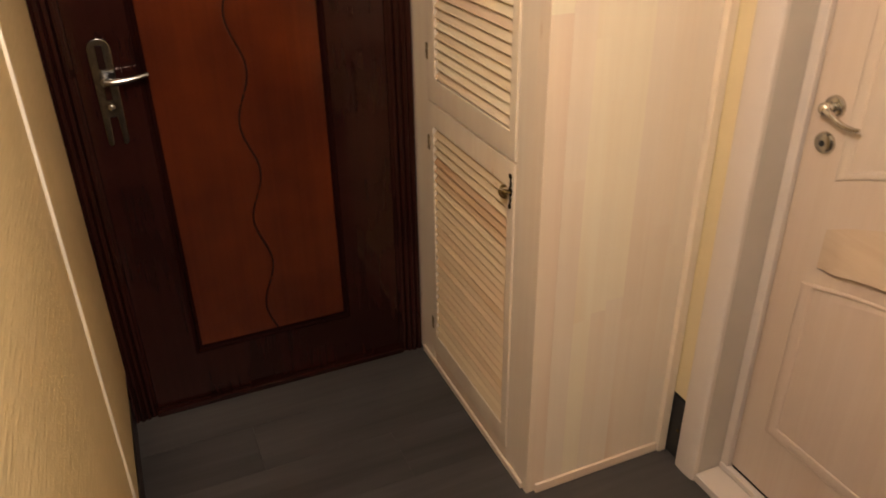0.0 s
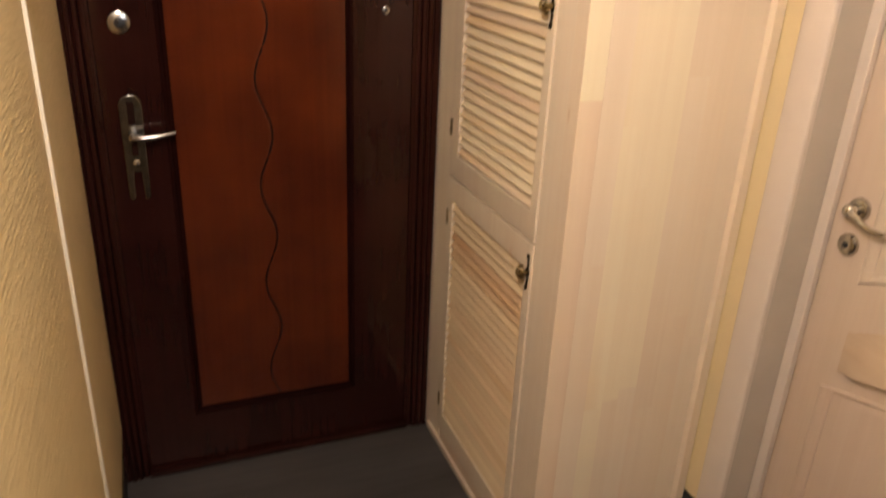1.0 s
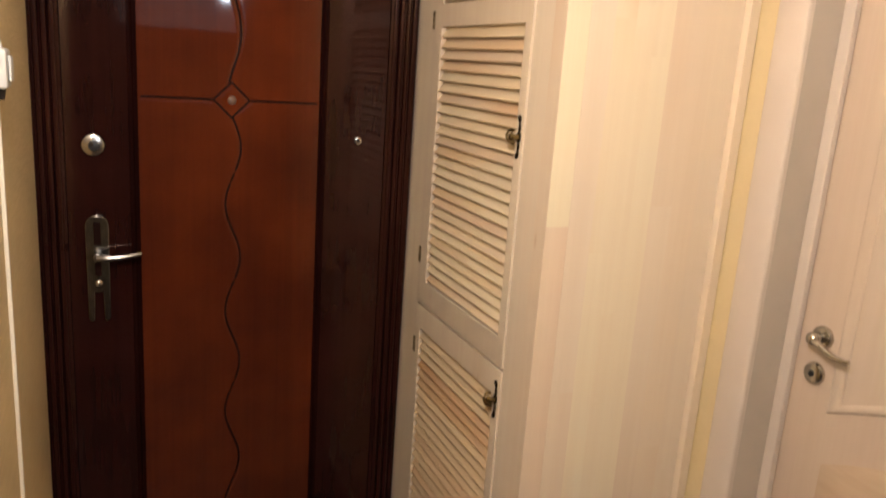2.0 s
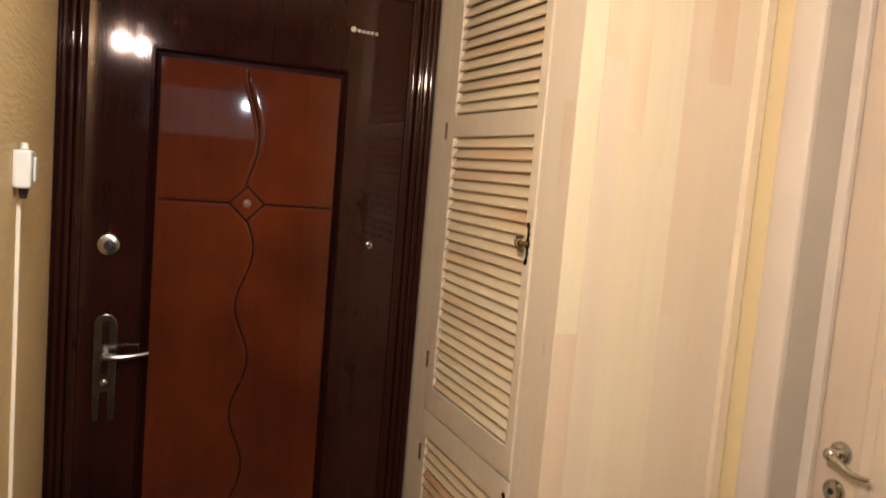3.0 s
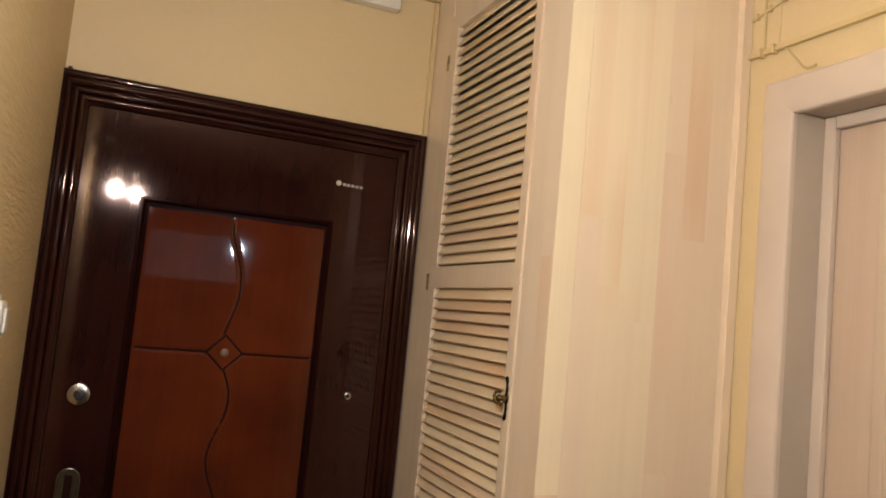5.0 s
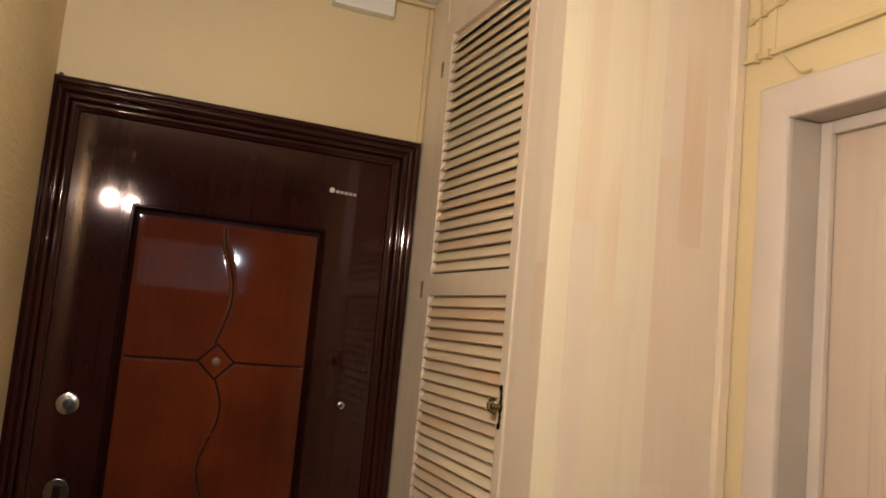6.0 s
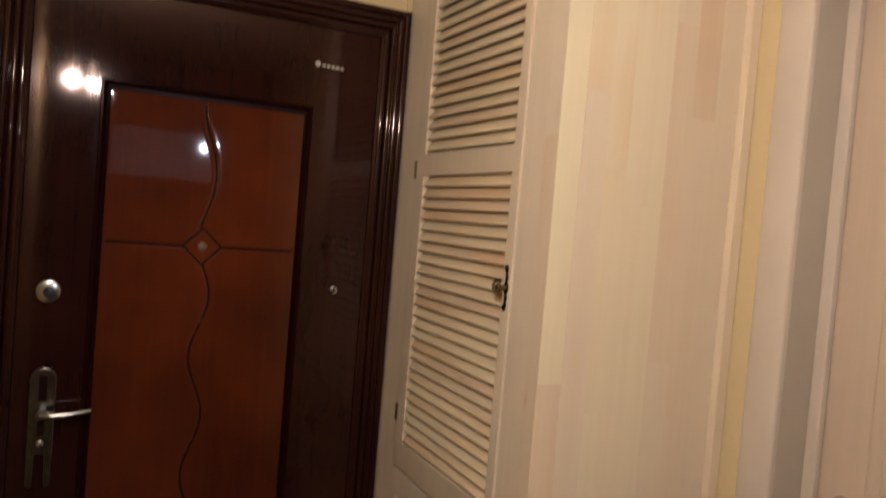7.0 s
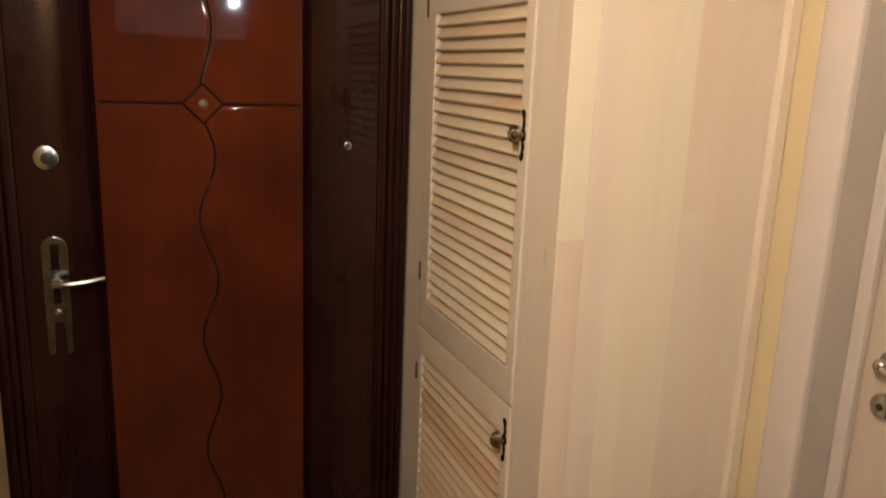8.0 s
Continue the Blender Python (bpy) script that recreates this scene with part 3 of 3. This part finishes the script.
def latch(door, z):
    """Cast latch: a beaded back plate with curled ends, a turning boss and a ring pull."""
    y, x0 = DY1 + 0.014, FRONT - 0.004
    b = bmesh.new()
    for dz, r in ((0.034, 0.0062), (0.019, 0.0052), (0.0, 0.0105), (-0.019, 0.0052), (-0.034, 0.0062)):
        ball(b, (x0, y, z + dz), r, (0.5, 0.85, 1.15), 12)
    for side in (-1, 1):
        curl = [(x0 - 0.002, y + 0.0045 * math.sin(a), z + side * (0.0385 + 0.0045 * math.cos(a))) for a in [math.pi * (1.1 - k * 0.16) for k in range(11)]]
        tube(b, curl, 0.0021, 10, 0.8)
        lobe = [(x0 - 0.002, y - 0.0065 * math.sin(a), z + side * (0.0195 - 0.0075 * math.cos(a))) for a in [math.pi * k / 8 for k in range(9)]]
        tube(b, lobe, 0.0019, 10)
    box(b, x0 - 0.002, x0 + 0.0005, y - 0.0022, y + 0.0022, z - 0.036, z + 0.036, bevel=0.0008)
    plate = part("latch", b, M_BRONZE, door, "ornate dark bronze turn latch")
    b = bmesh.new()
    disc(b, (x0, y, z), (-1, 0, 0), 0.0068, 0.005, 0.014, 16, 0.001)
    ball(b, (x0 - 0.016, y + 0.003, z), 0.0075, (0.8, 0.9, 1.1), 14)
    arc = [(x0 - 0.015 - 0.011 * math.sin(a), y + 0.004 + 0.004 * math.cos(a), z + 0.001 + 0.0125 * math.cos(a)) for a in [math.pi * (k / 10 - 0.15) for k in range(13)]]
    tube(b, arc, 0.0038, 18, 0.75)
    ball(b, arc[-1], 0.0052, (1, 1, 1), 10)
    part("turn_knob", b, M_BRASS, plate, "worn brass turning knob")
    return plate


latch(louvre_door, 1.412)
latch(lower_door, 0.833)

# ---- inner door ----
door_2 = thing("door_2", (0.5, -1.26, 0), "closed whitewashed pine inner door in pale painted frame", "door", "structure")
FACE = EAST - 0.012
C0, C1, CT = -0.791, -1.757, 2.108
IN0, IN1, INT = -0.868, -1.680, 2.036


CASE = [(0, -0.014), (0, -0.006), (0.0015, -0.0025), (0.005, 0.0), (0.012, 0.0018), (0.035, 0.003), (0.058, 0.0018), (0.070, 0.0), (0.0745, -0.0025), (0.0765, -0.006), (0.077, -0.014)]


def casing_sweep(corners):
    b = bmesh.new()
    rows = [[b.verts.new((FACE - o, y + sy * a, z + sz * a)) for a, o in CASE] for (y, z), (sy, sz) in corners]
    for r0, r1 in zip(rows, rows[1:]):
        for k in range(len(CASE) - 1):
            b.faces.new((r0[k], r0[k + 1], r1[k + 1], r1[k]))
    return b


part("casing_post", casing_sweep([((C0, 0), (-1, 0)), ((C0, CT), (-1, -1))]), M_CASING, door_2)
part("casing_post", casing_sweep([((C1, CT), (1, -1)), ((C1, 0), (1, 0))]), M_CASING, door_2)
part("casing_head", casing_sweep([((C0, CT), (-1, -1)), ((C1, CT), (1, -1))]), M_CASING, door_2)
# jamb lining wears the toned-down paint, its shade included
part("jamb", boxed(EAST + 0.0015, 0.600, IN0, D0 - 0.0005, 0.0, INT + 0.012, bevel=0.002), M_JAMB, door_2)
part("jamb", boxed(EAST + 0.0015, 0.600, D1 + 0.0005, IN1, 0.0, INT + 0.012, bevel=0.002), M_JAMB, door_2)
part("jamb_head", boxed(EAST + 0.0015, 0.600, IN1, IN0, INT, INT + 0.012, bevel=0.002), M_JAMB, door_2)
STOP = 0.519
part("stop", boxed(STOP, STOP + 0.016, IN0 - 0.027, IN0 - 0.0002, 0.03, INT + 0.0005, bevel=0.003), M_CASING, door_2)
part("stop", boxed(STOP, STOP + 0.016, IN1 + 0.0002, IN1 + 0.020, 0.03, INT + 0.0005, bevel=0.003), M_CASING, door_2)
part("stop_head", boxed(STOP, STOP + 0.016, IN1 + 0.0205, IN0 - 0.0275, INT - 0.027, INT + 0.0005, bevel=0.003), M_CASING, door_2)
part("threshold", boxed(EAST - 0.006, STOP - 0.004, IN1 + 0.001, IN0 - 0.001, 0.0, 0.026, bevel=0.003), M_CASING, door_2, "pale painted threshold board")
part("threshold_stop", boxed(STOP - 0.0035, STOP + 0.016, IN1 + 0.001, IN0 - 0.001, 0.0, 0.042, bevel=0.003), M_CASING, door_2)

# the leaf, with raised fields and a curved middle piece
LX = STOP + 0.018
leaf_2 = part("leaf", boxed(LX, LX + 0.036, IN1 + 0.004, IN0 - 0.004, 0.044, INT - 0.004, bevel=0.002), M_PALE_DOOR, door_2)
Y0, Y1 = IN0 - 0.100, IN1 + 0.100


def field(outline, high, wide, name, material, label=""):
    """A field of the leaf inside a broad rounded bead; outline in (y, z)."""
    b = bmesh.new()
    cy = sum(p[0] for p in outline) / len(outline)
    cz = sum(p[1] for p in outline) / len(outline)
    hy = max(abs(p[0] - cy) for p in outline)
    hz = max(abs(p[1] - cz) for p in outline)
    steps = [(wide * (0.5 - 0.5 * math.cos(math.pi * k / 8)), 0.0004 + high * math.sin(math.pi * k / 8)) for k in range(9)]
    steps += [(wide * 1.5, 0.0005), (wide * 2.4, high * 0.7), (wide * 2.6, high * 0.75)]
    rows = [[b.verts.new((LX - out, cy + (y - cy) * (1 - by / hy), cz + (z - cz) * (1 - by / hz))) for y, z in outline] for by, out in steps]
    n = len(outline)
    for r0, r1 in zip(rows, rows[1:]):
        for k in range(n):
            b.faces.new((r0[k], r0[(k + 1) % n], r1[(k + 1) % n], r1[k]))
    b.faces.new(rows[-1])
    return part(name, b, material, leaf_2, label)


def bow(y0, y1, z, sag, n=14):
    return [(y0 + (y1 - y0) * k / n, z + sag * math.sin(math.pi * k / n)) for k in range(n + 1)]


field(bow(Y1 + 0.017, Y0 - 0.017, 1.870, 0.030) + bow(Y0 - 0.017, Y1 + 0.017, 0.915, 0.080), 0.0045, 0.030, "upper_field", M_PALE_DOOR)
field(bow(Y1, Y0, 0.665, 0.058) + [(Y0, 0.225), (Y1, 0.225)], 0.0055, 0.034, "lower_field", M_PALE_DOOR)
# arched middle piece: swells downwards and ends in a sharp lip
b = bmesh.new()
NY, NS = 40, 14
rows = []
for k in range(NY + 1):
    u = k / NY
    y = Y0 - 0.028 + (Y1 - Y0 + 0.056) * u
    arch = math.sin(math.pi * u)
    low, high = 0.714 + 0.055 * arch, 0.820 + 0.080 * arch
    end = min(1.0, min(u, 1 - u) / 0.12)
    end = end * end * (3 - 2 * end)
    row = [b.verts.new((LX + 0.0015 - (0.0030 + 0.0190 * end * (1 - q / NS) ** 1.2) * min(1.0, (NS - q) / 3), y, low + (high - low) * q / NS)) for q in range(NS + 1)]
    rows.append([b.verts.new((LX + 0.0015, y, low - 0.003))] + row)
for r0, r1 in zip(rows, rows[1:]):
    for q in range(NS + 1):
        b.faces.new((r0[q], r0[q + 1], r1[q + 1], r1[q]))
part("middle_moulding", b, M_PALE_DOOR_H, leaf_2, "arched raised moulding of the door leaf")

# lever on a round rose, key rose below
KY = -0.948
bm = bmesh.new()
disc(bm, (LX, KY, 1.064), (-1, 0, 0), 0.025, 0.022, 0.012, 28, 0.004)
handle_2 = part("door_handle", bm, M_CHROME, door_2, "polished nickel lever on a round rose")
bm = bmesh.new()
disc(bm, (LX - 0.010, KY, 1.064), (-1, 0, 0), 0.011, 0.010, 0.024, 20, 0.002)
ball(bm, (LX - 0.034, KY, 1.064), 0.012, (0.9, 1.1, 1.1))
tube(bm, smooth_curve([(LX - 0.034, KY, 1.064), (LX - 0.037, KY - 0.022, 1.058), (LX - 0.037, KY - 0.050, 1.047), (LX - 0.035, KY - 0.078, 1.045), (LX - 0.033, KY - 0.088, 1.048)], 6), 0.0095, 18, 0.5, (1.0, 0.8))
part("lever", bm, M_CHROME, handle_2)
bm = bmesh.new()
disc(bm, (LX, KY + 0.004, 0.986), (-1, 0, 0), 0.0255, 0.021, 0.013, 28, 0.005)
rose = part("key_rose", bm, M_CHROME, door_2, "round nickel key rose")
bm = bmesh.new()
disc(bm, (LX - 0.0128, KY + 0.004, 0.986), (-1, 0, 0), 0.007, 0.006, 0.003, 18, 0.001)
part("keyhole", bm, M_BLACK, rose)

# ---- small fittings ----
# black block filling the gap below the paper beside the wardrobe
bm = boxed(EAST + 0.001, EAST + 0.029, -0.781, -0.703, 0.0, 0.200, bevel=0.003)
socket = single("black_block", bm, M_BLACK, "black block at the foot of the wall", "box")
part("clip", boxed(EAST - 0.004, EAST + 0.0005, -0.778, -0.770, 0.095, 0.103, bevel=0.002), M_BRASS, socket)

# bell push with its cable channel on the side wall
switch = thing("bell_switch", (WEST, -0.6500, 1.4610), "white plastic bell switch on the papered wall", "switch")
part("body", boxed(WEST - 0.001, WEST + 0.025, -0.6800, -0.6220, 1.4670, 1.5250, bevel=0.005), M_WHITE, switch)
part("rocker", boxed(WEST + 0.0253, WEST + 0.030, -0.6670, -0.6350, 1.4770, 1.5150, bevel=0.003), M_WHITE, switch)
bm = bmesh.new()
box(bm, WEST - 0.001, WEST + 0.018, -0.6215, -0.6110, 1.4790, 1.5130, bevel=0.003)
part("side_tab", bm, M_WHITE, switch)
bm = bmesh.new()
disc(bm, (WEST + 0.012, -0.6500, 1.5252), (0, 0, 1), 0.006, 0.005, 0.010, 14, 0.001)
part("cable_gland", bm, M_WHITE, switch)
bm = bmesh.new()
disc(bm, (WEST + 0.012, -0.6500, 1.4500), (0, 0, 1), 0.005, 0.008, 0.0165, 14, 0.001)
part("cable_neck", bm, M_SKIRT, switch)
channel = single("cable_channel", box(bmesh.new(), WEST - 0.001, WEST + 0.006, -0.620, -0.610, 0.19, 1.450, bevel=0.002), M_CHANNEL, "narrow pale cable channel down the wall", "cable channel")
bm = bmesh.new()
tube(bm, smooth_curve([(WEST + 0.005, -0.615, 0.192), (WEST + 0.008, -0.61, 0.14), (WEST + 0.014, -0.595, 0.06), (WEST + 0.024, -0.615, 0.008), (WEST + 0.024, -0.75, 0.005), (WEST + 0.026, -1.2, 0.005)], 8), 0.0048, 18)
single("floor_cable", bm, M_WHITE, "white cable running down to the floor", "cable")

# cable channel, wires and clips over the inner door
bm = bmesh.new()
box(bm, EAST - 0.011, EAST + 0.0005, -2.6, -0.730, 2.175, 2.186, bevel=0.002)
conduit = single("cable_conduit", bm, M_CABLE, "wall-coloured cable conduit above the inner door", "conduit")
for y in (-0.775, -0.808):
    part("clip", boxed(EAST - 0.017, EAST - 0.0005, y - 0.004, y + 0.004, 2.170, 2.190, bevel=0.002), M_CABLE, conduit)
bm = bmesh.new()
tube(bm, smooth_curve([(EAST - 0.003, -0.730, 2.261), (EAST - 0.004, -0.80, 2.277), (EAST - 0.003, -0.95, 2.300), (EAST - 0.004, -1.3, 2.32), (EAST - 0.003, -2.4, 2.33)], 8), 0.0035, 18)
wire = single("wire", bm, M_CABLE, "thin wall-coloured wire clipped along the wall", "wire")
for y in (-0.755, -0.79, -0.83):
    part("clip", boxed(EAST - 0.009, EAST - 0.0003, y - 0.003, y + 0.003, 2.255 + (-0.730 - y) * 0.22, 2.269 + (-0.730 - y) * 0.22, bevel=0.001), M_CABLE, wire)
bm = bmesh.new()
tube(bm, smooth_curve([(EAST - 0.004, -0.776, 2.180), (EAST - 0.003, -0.774, 2.28), (EAST - 0.004, -0.776, 2.38), (EAST - 0.003, -0.773, TOP)], 6), 0.003, 18)
single("wire", bm, M_CABLE, "thin wire rising to the ceiling", "wire")
bm = bmesh.new()
tube(bm, smooth_curve([(EAST - 0.006, -0.838, 2.174), (EAST - 0.010, -0.865, 2.146), (EAST - 0.013, -0.893, 2.118), (EAST - 0.016, -0.922, 2.114)], 6), 0.0022, 18)
single("loose_wire", bm, M_CABLE, "short loose wire end hanging from the conduit", "wire")

# white junction box and conduit under the ceiling over the entrance door
jbox = thing("junction_box", (-0.195, 0.03, 2.40), "white plastic junction box under the ceiling", "junction box")
part("body", boxed(-0.298, -0.125, -0.004, 0.0305, 2.402, TOP - 0.001, bevel=0.003), M_SHELL, jbox)
part("slot", boxed(-0.217, -0.202, -0.006, -0.0035, 2.430, TOP - 0.002, bevel=0.001), M_SKIRT, jbox)
bm = boxed(-0.124, 0.0, 0.012, 0.0305, 2.462, TOP - 0.001, bevel=0.002)
single("trim_ceiling", bm, M_CABLE, "narrow wall-coloured trim under the ceiling", "trim", "structure")

single("trim_corner", boxed(-0.014, -0.001, 0.018, 0.0305, 2.068, 2.461, bevel=0.002), M_CABLE, "narrow wall-coloured trim beside the wardrobe", "trim", "structure")
bm = bmesh.new()
disc(bm, (-0.920, 0.022, 2.062), (0, 0, 1), 0.004, 0.004, 0.008, 12, 0.001)
ball(bm, (-0.920, 0.020, 2.070), 0.006, (1, 0.8, 0.8), 12)
single("nail", bm, M_SKIRT, "small dark nail head above the door casing", "nail")
bm = bmesh.new()
tube(bm, smooth_curve([(EAST - 0.001, -0.812, 2.186), (EAST - 0.002, -0.813, 2.28), (EAST - 0.001, -0.810, 2.38), (EAST - 0.002, -0.811, TOP)], 6), 0.003, 14)
single("wire", bm, M_PAPER_PLAIN, "papered-over wire rising to the ceiling", "wire")

# ---- lamps behind the camera ----
lamp = thing("wall_lamp", (WEST, -1.675, 1.95), "two-bulb wall lamp on the papered wall", "lamp")
bm = bmesh.new()
disc(bm, (WEST - 0.001, -1.675, 2.195), (1, 0, 0), 0.045, 0.038, 0.014, 28, 0.003)
part("wall_plate", bm, M_SATIN, lamp)
for place in BULBS:
    b = bmesh.new()
    tube(b, smooth_curve([(WEST + 0.012, -1.675, 2.195), ((place[0] + WEST) / 2, place[1], 2.225), (place[0], place[1], 2.195), (place[0], place[1], place[2] + 0.095)], 6), 0.006, 18)
    part("arm", b, M_SATIN, lamp)
for place in BULBS:
    b = bmesh.new()
    disc(b, (place[0], place[1], place[2] + 0.042), (0, 0, 1), 0.015, 0.018, 0.055, 18, 0.002)
    part("socket", b, M_WHITE, lamp)
room_lamp = thing("room_lamp", (ROOM_LAMP[0], ROOM_LAMP[1], TOP), "pendant lamp in the room beyond", "lamp")
bm = bmesh.new()
tube(bm, [(ROOM_LAMP[0], ROOM_LAMP[1], TOP), (ROOM_LAMP[0], ROOM_LAMP[1], ROOM_LAMP[2] + 0.07)], 0.005, 18)
disc(bm, (ROOM_LAMP[0], ROOM_LAMP[1], ROOM_LAMP[2] + 0.065), (0, 0, 1), 0.02, 0.018, 0.05, 16, 0.002)
part("stem", bm, M_WHITE, room_lamp)

# ---- floor planks ----
PW = 0.192
plank_mesh = mesh_of("plank", boxed(-0.6, 0.6, -PW / 2 + 0.0001, PW / 2 - 0.0001, -0.0115, 0.0, bevel=0.0004), M_FLOOR)
y, row = 0.13, 0
while y > BACK - 0.2:
    shift = (0.0, 0.42, 0.83)[row % 3]
    for k in range(-2, 2):
        px = k * 1.2002 + shift + 0.35
        if -1.9 < px < 1.3:
            piece("plank", plank_mesh, (px, y, 0.0), floor)
    y -= PW
    row += 1
